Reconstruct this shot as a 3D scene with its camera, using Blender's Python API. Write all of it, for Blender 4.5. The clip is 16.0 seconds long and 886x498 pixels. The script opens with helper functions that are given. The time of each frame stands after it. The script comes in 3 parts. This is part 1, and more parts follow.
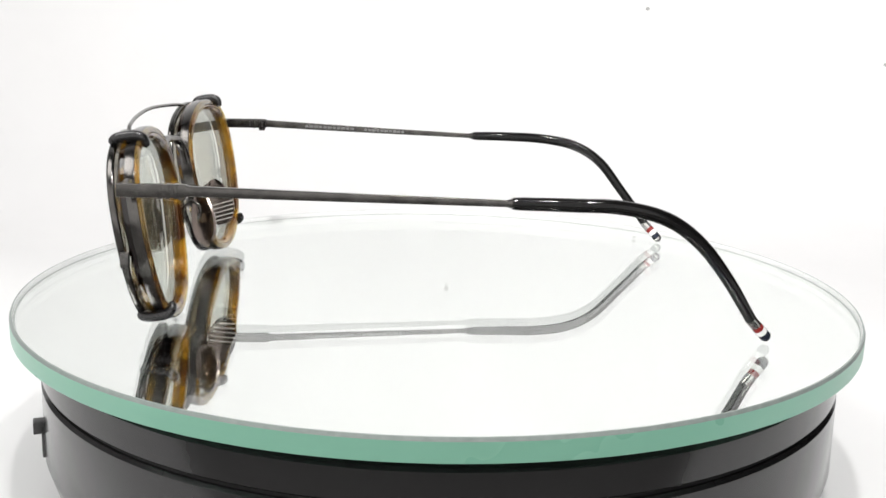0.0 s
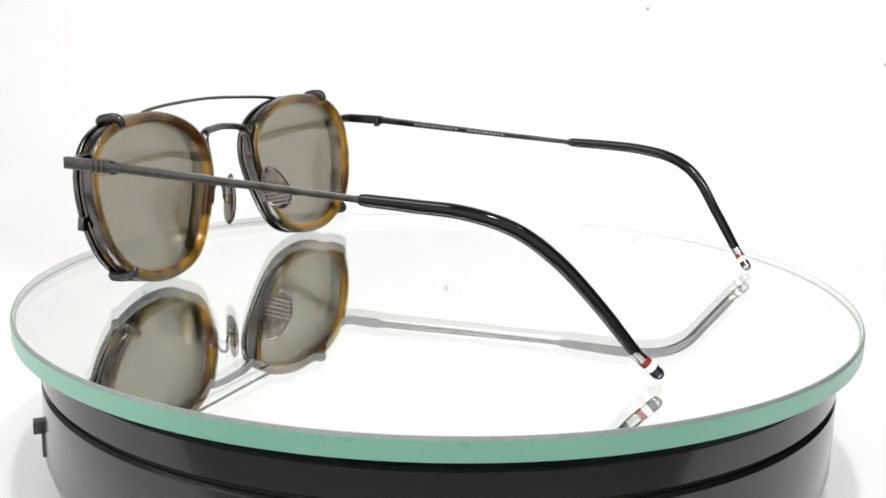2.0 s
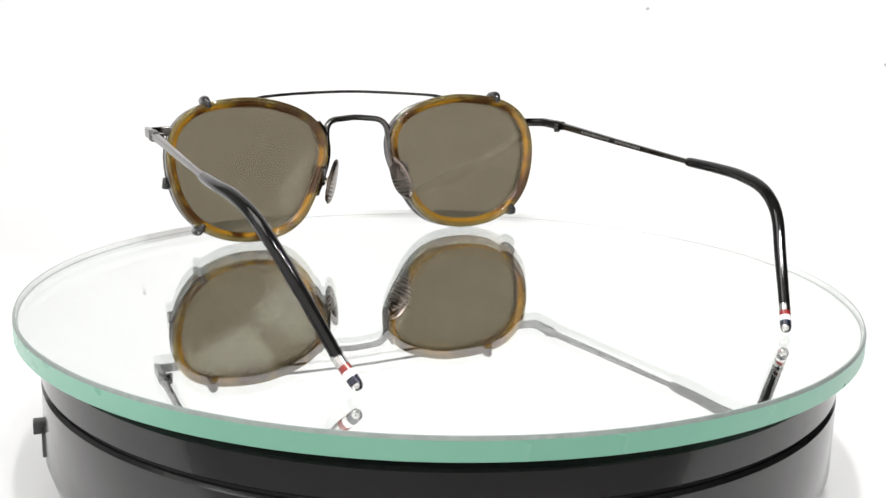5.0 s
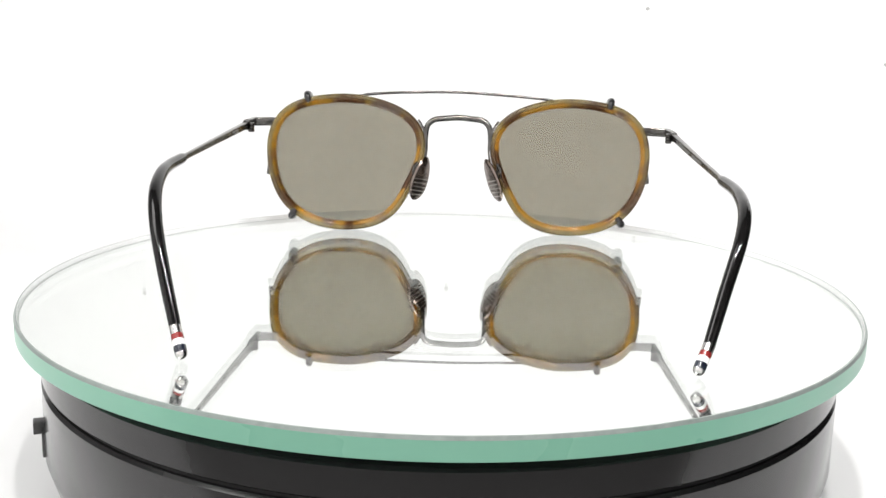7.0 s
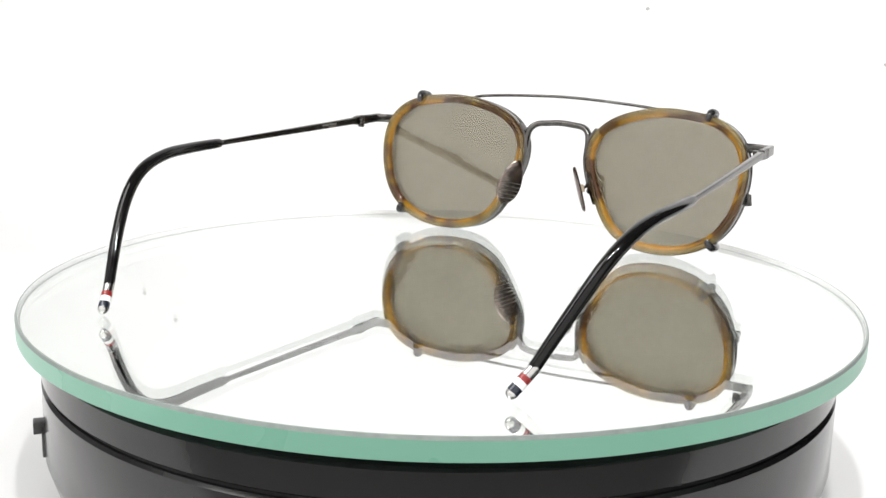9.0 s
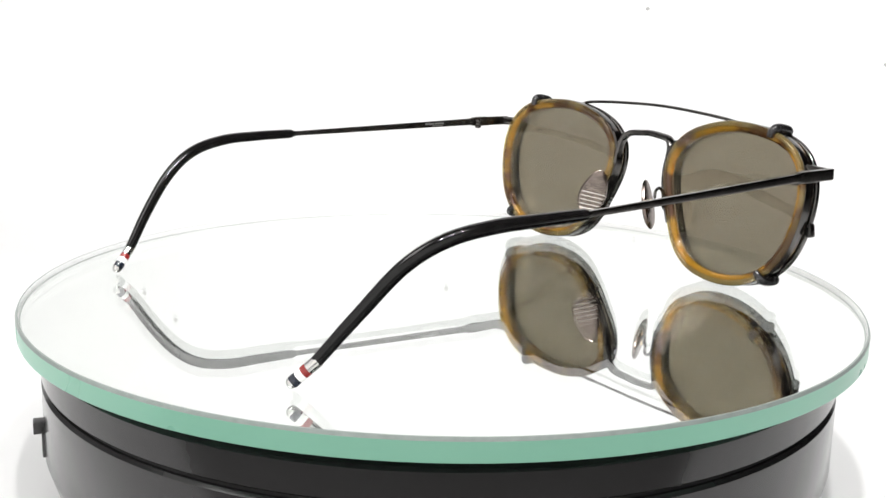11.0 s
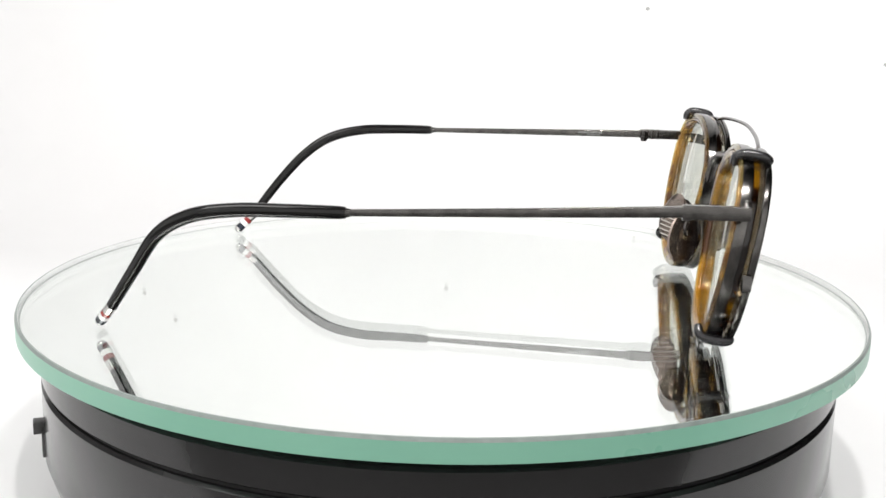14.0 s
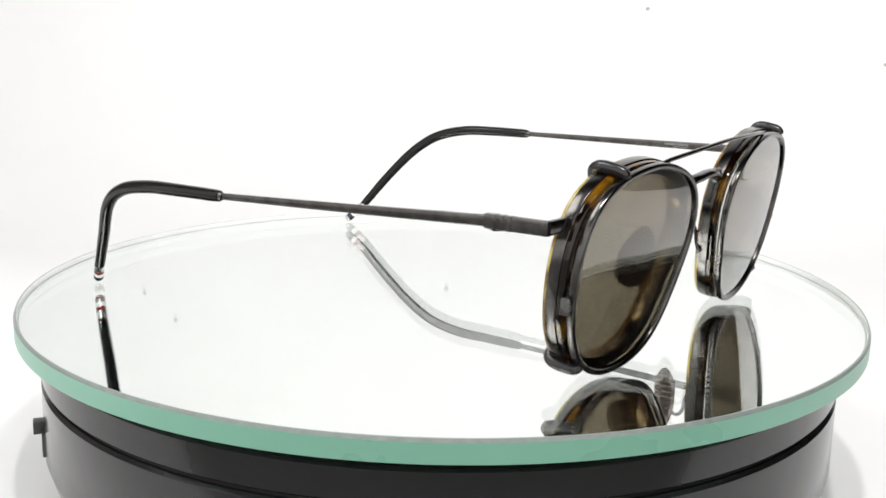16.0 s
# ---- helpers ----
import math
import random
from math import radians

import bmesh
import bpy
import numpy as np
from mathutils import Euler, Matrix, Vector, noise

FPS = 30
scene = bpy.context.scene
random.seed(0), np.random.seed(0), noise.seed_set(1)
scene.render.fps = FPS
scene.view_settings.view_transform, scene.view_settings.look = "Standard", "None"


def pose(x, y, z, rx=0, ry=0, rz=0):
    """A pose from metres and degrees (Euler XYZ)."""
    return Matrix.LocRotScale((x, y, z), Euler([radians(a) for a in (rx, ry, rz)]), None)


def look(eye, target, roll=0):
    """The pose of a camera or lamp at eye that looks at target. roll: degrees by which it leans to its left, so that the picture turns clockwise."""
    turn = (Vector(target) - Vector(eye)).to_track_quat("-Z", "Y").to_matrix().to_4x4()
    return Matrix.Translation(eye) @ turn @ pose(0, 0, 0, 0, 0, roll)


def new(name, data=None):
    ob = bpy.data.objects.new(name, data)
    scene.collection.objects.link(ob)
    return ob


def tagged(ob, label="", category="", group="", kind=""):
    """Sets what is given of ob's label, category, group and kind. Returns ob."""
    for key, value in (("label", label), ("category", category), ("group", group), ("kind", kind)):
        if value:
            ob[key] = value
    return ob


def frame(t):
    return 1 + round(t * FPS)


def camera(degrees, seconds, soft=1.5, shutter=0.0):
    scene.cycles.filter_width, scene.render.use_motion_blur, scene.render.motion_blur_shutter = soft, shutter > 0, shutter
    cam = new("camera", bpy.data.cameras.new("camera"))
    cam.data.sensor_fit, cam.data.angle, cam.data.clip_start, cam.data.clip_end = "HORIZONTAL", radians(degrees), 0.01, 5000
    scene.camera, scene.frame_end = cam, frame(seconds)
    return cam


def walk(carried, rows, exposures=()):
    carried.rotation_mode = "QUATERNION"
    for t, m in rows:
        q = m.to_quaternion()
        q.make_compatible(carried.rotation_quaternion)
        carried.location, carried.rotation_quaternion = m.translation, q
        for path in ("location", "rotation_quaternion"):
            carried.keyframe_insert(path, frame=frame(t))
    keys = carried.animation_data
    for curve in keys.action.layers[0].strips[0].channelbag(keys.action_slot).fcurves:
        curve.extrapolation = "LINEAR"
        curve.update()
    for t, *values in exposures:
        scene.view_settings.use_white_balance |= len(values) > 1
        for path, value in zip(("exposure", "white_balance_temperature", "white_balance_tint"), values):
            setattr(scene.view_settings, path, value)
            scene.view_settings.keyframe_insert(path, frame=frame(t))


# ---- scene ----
MM = 0.001
cam = camera(44.231, 16.0, soft=1.55)
walk(cam, [(0.0, pose(0.00032, -0.30126, 0.07703, 77.4356, -1.2301, 0.2755)),
           (16.0, pose(0.00032, -0.30126, 0.07703, 77.4356, -1.2301, 0.2755))],
     exposures=[(0.0, -0.06), (2.5, 0.01), (6.5, 0.11), (12.5, 0.11), (14.5, -0.04), (16.0, -0.04)])

# ---- light: large diffusers behind the camera and at its west side, three LEDs over a white sweep, and an added soft fill overhead ----
world = bpy.data.worlds.new("world")
world.use_nodes = True
world.node_tree.nodes["Background"].inputs["Color"].default_value = (0.9, 0.95, 1.0, 1)
world.node_tree.nodes["Background"].inputs["Strength"].default_value = 0.05
scene.world = world
TABLE = -0.052


def area_lamp(name, eye, target, sx, sy, watts, shape="RECTANGLE"):
    data = bpy.data.lights.new(name, "AREA")
    data.shape, data.size, data.size_y, data.energy = shape, sx, sy, watts
    data.color = (1.0, 0.985, 0.97)
    ob = new(name, data)
    ob.matrix_world = look(eye, target)
    return ob


area_lamp("diffuser_light", (0.0, -0.78, 0.3), (0.0, 0.1, 0.1), 1.58, 0.9, 4.6)
area_lamp("side_diffuser_light", (-0.77, -0.41, 0.3), (0.03, -0.43, 0.12), 0.8, 0.9, 2.2)
LED_SPOTS = ((0.0, 0.16), (0.1, 0.26), (0.2, 0.37))
for led_x, aim_x in LED_SPOTS:
    area_lamp("led_light", (led_x, -0.23, 0.52), (aim_x, 0.28, 0.06), 0.026, 0.026, 1.42, "DISK")
# added fill, unseen: lifts the shade on the paper west of the base
area_lamp("overhead_fill_light", (-0.30, -0.12, 0.52), (-0.26, -0.14, TABLE), 0.3, 0.3, 1.8)


# ---- materials ----
def material(name):
    m = bpy.data.materials.new(name)
    m.use_nodes = True
    nt = m.node_tree
    nt.nodes.clear()
    out = nt.nodes.new("ShaderNodeOutputMaterial")
    return m, nt, out


def noise_node(nt, scale, detail=3.0, rough=0.55, stretch=None):
    co = nt.nodes.new("ShaderNodeTexCoord")
    n = nt.nodes.new("ShaderNodeTexNoise")
    n.inputs["Scale"].default_value, n.inputs["Detail"].default_value = scale, detail
    n.inputs["Roughness"].default_value = rough
    if stretch:
        mp = nt.nodes.new("ShaderNodeMapping")
        mp.inputs["Scale"].default_value = stretch
        nt.links.new(co.outputs["Object"], mp.inputs["Vector"])
        nt.links.new(mp.outputs["Vector"], n.inputs["Vector"])
    else:
        nt.links.new(co.outputs["Object"], n.inputs["Vector"])
    return n


def ramp(nt, source, stops):
    r = nt.nodes.new("ShaderNodeValToRGB")
    while len(r.color_ramp.elements) < len(stops):
        r.color_ramp.elements.new(0.5)
    for e, (pos, col) in zip(r.color_ramp.elements, stops):
        e.position, e.color = pos, (*col, 1) if len(col) == 3 else col
    nt.links.new(source, r.inputs["Fac"])
    return r


def surface(name, low, high, metallic=0.0, rough=(0.3, 0.4), scale=400, bump=0.0, bump_scale=2000, coat=0.0,
            transmission=0.0, stretch=None, spec=0.5):
    m, nt, out = material(name)
    b = nt.nodes.new("ShaderNodeBsdfPrincipled")
    n = noise_node(nt, scale, 4, 0.6, stretch)
    c = ramp(nt, n.outputs["Fac"], ((0.3, low), (0.7, high)))
    nt.links.new(c.outputs["Color"], b.inputs["Base Color"])
    r = ramp(nt, n.outputs["Fac"], ((0.3, (rough[0],) * 3), (0.7, (rough[1],) * 3)))
    nt.links.new(r.outputs["Color"], b.inputs["Roughness"])
    b.inputs["Metallic"].default_value = metallic
    b.inputs["Coat Weight"].default_value = coat
    b.inputs["Transmission Weight"].default_value = transmission
    b.inputs["Specular IOR Level"].default_value = spec
    if bump:
        n2 = noise_node(nt, bump_scale, 2, 0.5, stretch)
        bp = nt.nodes.new("ShaderNodeBump")
        bp.inputs["Strength"].default_value, bp.inputs["Distance"].default_value = bump, 0.0001
        nt.links.new(n2.outputs["Fac"], bp.inputs["Height"])
        nt.links.new(bp.outputs["Normal"], b.inputs["Normal"])
    nt.links.new(b.outputs["BSDF"], out.inputs["Surface"])
    return m


def clear_sheet(name, tint, low=0.04, gain=0.9, power=5.0, sheen=(1.0, 1.0, 1.0)):
    """Lens glass: tinted see-through under a gloss that grows towards the rim of view."""
    m, nt, out = material(name)
    t = nt.nodes.new("ShaderNodeBsdfTransparent")
    t.inputs["Color"].default_value = (*tint, 1)
    g = nt.nodes.new("ShaderNodeBsdfGlossy")
    g.inputs["Roughness"].default_value = 0.0
    g.inputs["Color"].default_value = (*sheen, 1)
    lw = nt.nodes.new("ShaderNodeLayerWeight")
    lw.inputs["Blend"].default_value = 0.5
    pw = nt.nodes.new("ShaderNodeMath")
    pw.operation, pw.inputs[1].default_value = "POWER", power
    nt.links.new(lw.outputs["Facing"], pw.inputs[0])
    ma = nt.nodes.new("ShaderNodeMath")
    ma.operation, ma.inputs[1].default_value, ma.inputs[2].default_value = "MULTIPLY_ADD", gain, low
    nt.links.new(pw.outputs[0], ma.inputs[0])
    mix = nt.nodes.new("ShaderNodeMixShader")
    nt.links.new(ma.outputs[0], mix.inputs["Fac"])
    nt.links.new(t.outputs["BSDF"], mix.inputs[1])
    nt.links.new(g.outputs["BSDF"], mix.inputs[2])
    nt.links.new(mix.outputs["Shader"], out.inputs["Surface"])
    return m


def tortoise(name, light, dark, low, high, scale, clear=0.6, milk=0.3, power=2.0, bands=0.0):
    """See-through amber acetate with dark brown mottling under a polished skin."""
    m, nt, out = material(name)
    n = noise_node(nt, scale, 2.0, 0.5, (1.0, 0.5, 1.0))
    # brown gathers at the sides of each eye, gold at its top and bottom
    co = nt.nodes.new("ShaderNodeTexCoord")
    axes = nt.nodes.new("ShaderNodeSeparateXYZ")
    nt.links.new(co.outputs["Object"], axes.inputs["Vector"])
    rise = nt.nodes.new("ShaderNodeMath")
    rise.operation, rise.inputs[1].default_value, rise.inputs[2].default_value = "MULTIPLY_ADD", 43.5, -1.03
    nt.links.new(axes.outputs["Z"], rise.inputs[0])
    square = nt.nodes.new("ShaderNodeMath")
    square.operation, square.inputs[1].default_value = "POWER", 2.0
    nt.links.new(rise.outputs[0], square.inputs[0])
    lean = nt.nodes.new("ShaderNodeMath")
    lean.operation, lean.inputs[1].default_value, lean.inputs[2].default_value = "MULTIPLY_ADD", -bands, 0.5 * bands
    nt.links.new(square.outputs[0], lean.inputs[0])
    fac = nt.nodes.new("ShaderNodeMath")
    fac.operation = "ADD"
    nt.links.new(n.outputs["Fac"], fac.inputs[0])
    nt.links.new(lean.outputs[0], fac.inputs[1])
    mid = tuple(0.5 * a + 0.5 * d for a, d in zip(light, dark))
    c = ramp(nt, fac.outputs[0], ((low, light), (0.5 * (low + high), mid), (high, dark)))
    body = ramp(nt, fac.outputs[0], tuple((p, tuple(milk * v ** power for v in col)) for p, col in ((low, light), (0.5 * (low + high), mid), (high, dark))))
    b = nt.nodes.new("ShaderNodeBsdfPrincipled")
    nt.links.new(body.outputs["Color"], b.inputs["Base Color"])
    b.inputs["Roughness"].default_value = 0.08
    b.inputs["Specular IOR Level"].default_value = 0.2
    t = nt.nodes.new("ShaderNodeBsdfTransparent")
    nt.links.new(c.outputs["Color"], t.inputs["Color"])
    mix = nt.nodes.new("ShaderNodeMixShader")
    mix.inputs["Fac"].default_value = clear
    nt.links.new(b.outputs["BSDF"], mix.inputs[1])
    nt.links.new(t.outputs["BSDF"], mix.inputs[2])
    skin = nt.nodes.new("ShaderNodeBsdfGlossy")
    skin.inputs["Roughness"].default_value = 0.06
    lw = nt.nodes.new("ShaderNodeLayerWeight")
    lw.inputs["Blend"].default_value = 0.5
    pw = nt.nodes.new("ShaderNodeMath")
    pw.operation, pw.inputs[1].default_value = "POWER", 4.0
    nt.links.new(lw.outputs["Facing"], pw.inputs[0])
    ma = nt.nodes.new("ShaderNodeMath")
    ma.operation, ma.inputs[1].default_value, ma.inputs[2].default_value = "MULTIPLY_ADD", 0.85, 0.05
    nt.links.new(pw.outputs[0], ma.inputs[0])
    top = nt.nodes.new("ShaderNodeMixShader")
    nt.links.new(ma.outputs[0], top.inputs["Fac"])
    nt.links.new(mix.outputs["Shader"], top.inputs[1])
    nt.links.new(skin.outputs["BSDF"], top.inputs[2])
    nt.links.new(top.outputs["Shader"], out.inputs["Surface"])
    return m


# warm metal for the pad bosses and the imitated sheen inside the rims
SHEEN_METAL = surface("pale_sheen_metal", (0.30, 0.25, 0.18), (0.44, 0.38, 0.29), 1.0, (0.12, 0.2), 260)
GUNMETAL = surface("brushed_gunmetal", (0.072, 0.069, 0.066), (0.14, 0.134, 0.128), 1.0, (0.14, 0.23), 260, 0.04, 4000)
DARK_METAL = surface("dark_antique_metal", (0.07, 0.068, 0.066), (0.14, 0.135, 0.13), 1.0, (0.2, 0.3), 700, 0.15, 3000)
SILVER = surface("polished_silver", (0.55, 0.54, 0.53), (0.68, 0.67, 0.66), 1.0, (0.12, 0.2), 700)
BLACK_RUBBER = surface("black_claw_coating", (0.008, 0.008, 0.009), (0.016, 0.015, 0.016), 0.0, (0.2, 0.3), 600, 0.1, 2500, coat=0.2)
BLACK_ACETATE = surface("polished_black_acetate", (0.004, 0.0038, 0.0038), (0.008, 0.0077, 0.0077), 0.0, (0.06, 0.10), 300, 0.07, 650, spec=0.3)
OLIVE = tortoise("olive_acetate", (0.93, 0.83, 0.48), (0.58, 0.42, 0.22), 0.50, 0.58, 120, 0.78, 0.46, 1.6, 0.13)
AMBER = tortoise("amber_tortoise_acetate", (0.99, 0.70, 0.14), (0.37, 0.18, 0.06), 0.50, 0.58, 120, 0.76, 0.64, 1.4, 0.13)
TORTOISE = tortoise("dark_tortoise_acetate", (0.92, 0.64, 0.14), (0.14, 0.075, 0.045), 0.37, 0.45, 100, 0.6)
PAD_METAL = surface("titanium_nose_pad", (0.16, 0.13, 0.115), (0.24, 0.20, 0.18), 1.0, (0.18, 0.28), 500)
PAD_RIB = surface("bright_pad_ridge", (0.30, 0.28, 0.26), (0.40, 0.38, 0.36), 1.0, (0.28, 0.38), 500)
LENS_TINT = clear_sheet("brown_grey_sun_lens", (0.452, 0.415, 0.352), 0.046, 1.0, 4.0)
LENS_CLEAR = clear_sheet("clear_demo_lens", (0.985, 0.99, 0.975), 0.04, 0.9, sheen=(0.955, 1.0, 0.94))
RED = surface("red_enamel", (0.20, 0.017, 0.016), (0.26, 0.022, 0.02), 0.0, (0.15, 0.25), 500, coat=0.3)
WHITE = surface("white_enamel", (0.78, 0.78, 0.77), (0.84, 0.84, 0.83), 0.0, (0.15, 0.25), 500, coat=0.3)
NAVY = surface("navy_enamel", (0.008, 0.012, 0.022), (0.015, 0.02, 0.035), 0.0, (0.12, 0.2), 500, coat=0.3)
ENGRAVED = surface("pale_engraving", (0.19, 0.19, 0.19), (0.28, 0.28, 0.28), 0.8, (0.4, 0.5), 900)
DISC_GLASS = clear_sheet("clear_float_glass", (0.99, 0.993, 0.991), 0.04, 0.9)
DISC_EDGE = surface("ground_green_glass_edge", (0.195, 0.43, 0.32), (0.225, 0.475, 0.355), 0.0, (0.25, 0.35), 14)
# white colour imitates the brightness of clear glass inside the green edge
DISC_INNER = surface("white_for_lit_glass", (0.84, 0.84, 0.84), (0.88, 0.88, 0.88), 0.0, (0.5, 0.6), 120)
DISC_BEVEL = surface("ground_bevel", (0.19, 0.225, 0.21), (0.25, 0.285, 0.27), 0.0, (0.3, 0.45), 500)
BASE_BLACK = surface("satin_black_plastic", (0.014, 0.0134, 0.014), (0.019, 0.0182, 0.019), 0.0, (0.12, 0.17), 30, spec=0.45)
GROOVE_BLACK = surface("shadow_gap_plastic", (0.004, 0.004, 0.004), (0.006, 0.006, 0.006), 0.0, (0.5, 0.6), 100)
SWITCH_GREY = surface("dark_grey_switch", (0.03, 0.03, 0.03), (0.05, 0.05, 0.05), 0.0, (0.35, 0.5), 300)
PAPER_WHITE = surface("white_sweep_paper", (0.80, 0.80, 0.805), (0.84, 0.84, 0.845), 0.0, (0.85, 0.95), 6, 0.1, 900)
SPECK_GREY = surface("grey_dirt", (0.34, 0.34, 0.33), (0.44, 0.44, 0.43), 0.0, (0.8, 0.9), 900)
ROOM_WHITE = surface("white_room_paint", (0.70, 0.70, 0.69), (0.76, 0.76, 0.75), 0.0, (0.8, 0.9), 3, 0.1, 200)
ROOM_DARK = surface("dark_curtain_cloth", (0.015, 0.014, 0.014), (0.03, 0.028, 0.028), 0.0, (0.8, 0.9), 8, 0.1, 200)
TABLE_DARK = surface("grey_table_top", (0.16, 0.157, 0.154), (0.21, 0.206, 0.202), 0.0, (0.4, 0.5), 20, 0.1, 400)

m_mirror, nt_mirror, out_mirror = material("silvered_mirror")
g_mirror = nt_mirror.nodes.new("ShaderNodeBsdfGlossy")
g_mirror.inputs["Color"].default_value = (0.925, 0.95, 0.932, 1)
g_mirror.inputs["Roughness"].default_value = 0.0
nt_mirror.links.new(g_mirror.outputs["BSDF"], out_mirror.inputs["Surface"])
MIRROR = m_mirror


# ---- mesh helpers ----
def finish(bm, smooth=True, angle=40):
    bmesh.ops.recalc_face_normals(bm, faces=bm.faces)
    for f in bm.faces:
        f.smooth = smooth
    if smooth:
        for e in bm.edges:
            if len(e.link_faces) == 2 and e.calc_face_angle(0) > radians(angle):
                e.smooth = False


def part(name, bm, mat, parent=None, label="", smooth=True, angle=40):
    finish(bm, smooth, angle)
    me = bpy.data.meshes.new(name)
    bm.to_mesh(me)
    bm.free()
    for one in (mat if isinstance(mat, (list, tuple)) else (mat,)):
        me.materials.append(one)
    ob = new(name, me)
    if parent is not None:
        ob.parent = parent
    if label:
        tagged(ob, label)
    return ob


def box(bm, cx, cy, cz, sx, sy, sz, bevel=0.0, m=None):
    made = bmesh.ops.create_cube(bm, size=1.0)["verts"]
    bmesh.ops.scale(bm, vec=(sx, sy, sz), verts=made)
    if bevel:
        edges = list({e for v in made for e in v.link_edges})
        made = list({v for f in bmesh.ops.bevel(bm, geom=edges, offset=bevel, segments=2, profile=0.6, affect="EDGES")["faces"] for v in f.verts} | {v for v in made if v.is_valid})
    if m is not None:
        bmesh.ops.transform(bm, matrix=m, verts=made)
    bmesh.ops.translate(bm, vec=(cx, cy, cz), verts=made)
    return made


def smooth_path(points, steps=8):
    """Catmull-Rom through the points."""
    p = [Vector(v) for v in points]
    p = [2 * p[0] - p[1]] + p + [2 * p[-1] - p[-2]]
    res = []
    for i in range(1, len(p) - 2):
        for k in range(steps):
            t = k / steps
            a, b, c, d = p[i - 1:i + 3]
            res.append(0.5 * (2 * b + (c - a) * t + (2 * a - 5 * b + 4 * c - d) * t * t + (3 * b - a - 3 * c + d) * t ** 3))
    res.append(p[-2])
    return res


def tube(bm, path, radius, sides=12, squash=(1.0, 1.0), up=(0, 0, 1), power=1.0, caps=True):
    """Sweeps a round or boxy section along path; radius is a number or a function of 0..1."""
    rings, n = [], len(path)
    for i, c in enumerate(path):
        d = (path[min(i + 1, n - 1)] - path[max(i - 1, 0)]).normalized()
        side = d.cross(Vector(up))
        side = side.normalized() if side.length > 1e-6 else Vector((1, 0, 0))
        top = side.cross(d)
        r = radius(i / (n - 1)) if callable(radius) else radius
        ring = []
        for k in range(sides):
            a = 2 * math.pi * (k + 0.5) / sides
            ca, sa = math.cos(a), math.sin(a)
            ca, sa = math.copysign(abs(ca) ** power, ca), math.copysign(abs(sa) ** power, sa)
            ring.append(bm.verts.new(c + side * ca * r * squash[0] + top * sa * r * squash[1]))
        rings.append(ring)
    for a, b in zip(rings, rings[1:]):
        for k in range(sides):
            bm.faces.new((a[k], a[(k + 1) % sides], b[(k + 1) % sides], b[k]))
    if caps:
        bm.faces.new(rings[0][::-1])
        bm.faces.new(rings[-1])


def lathe(bm, profile, seg=128, centre=(0, 0, 0), closed=False):
    """Turns (radius, z) points about z. Radius 0 closes to a point."""
    rings = []
    for r, z in profile:
        if r < 1e-9:
            rings.append([bm.verts.new((centre[0], centre[1], centre[2] + z))])
        else:
            rings.append([bm.verts.new((centre[0] + r * math.cos(2 * math.pi * k / seg), centre[1] + r * math.sin(2 * math.pi * k / seg), centre[2] + z)) for k in range(seg)])
    pairs = list(zip(rings, rings[1:])) + ([(rings[-1], rings[0])] if closed else [])
    faces = []
    for a, b in pairs:
        row = []
        for k in range(seg):
            j = (k + 1) % seg
            if len(a) == 1 and len(b) == 1:
                continue
            if len(a) == 1:
                row.append(bm.faces.new((a[0], b[k], b[j])))
            elif len(b) == 1:
                row.append(bm.faces.new((a[k], b[0], a[j])))
            else:
                row.append(bm.faces.new((a[k], b[k], b[j], a[j])))
        faces.append(row)
    return faces


# ---- the sweep and the room round it ----
SWEEP_WEST, SWEEP_EAST, SWEEP_BACK, SWEEP_FRONT = -0.64, 0.385, 0.46, -0.13


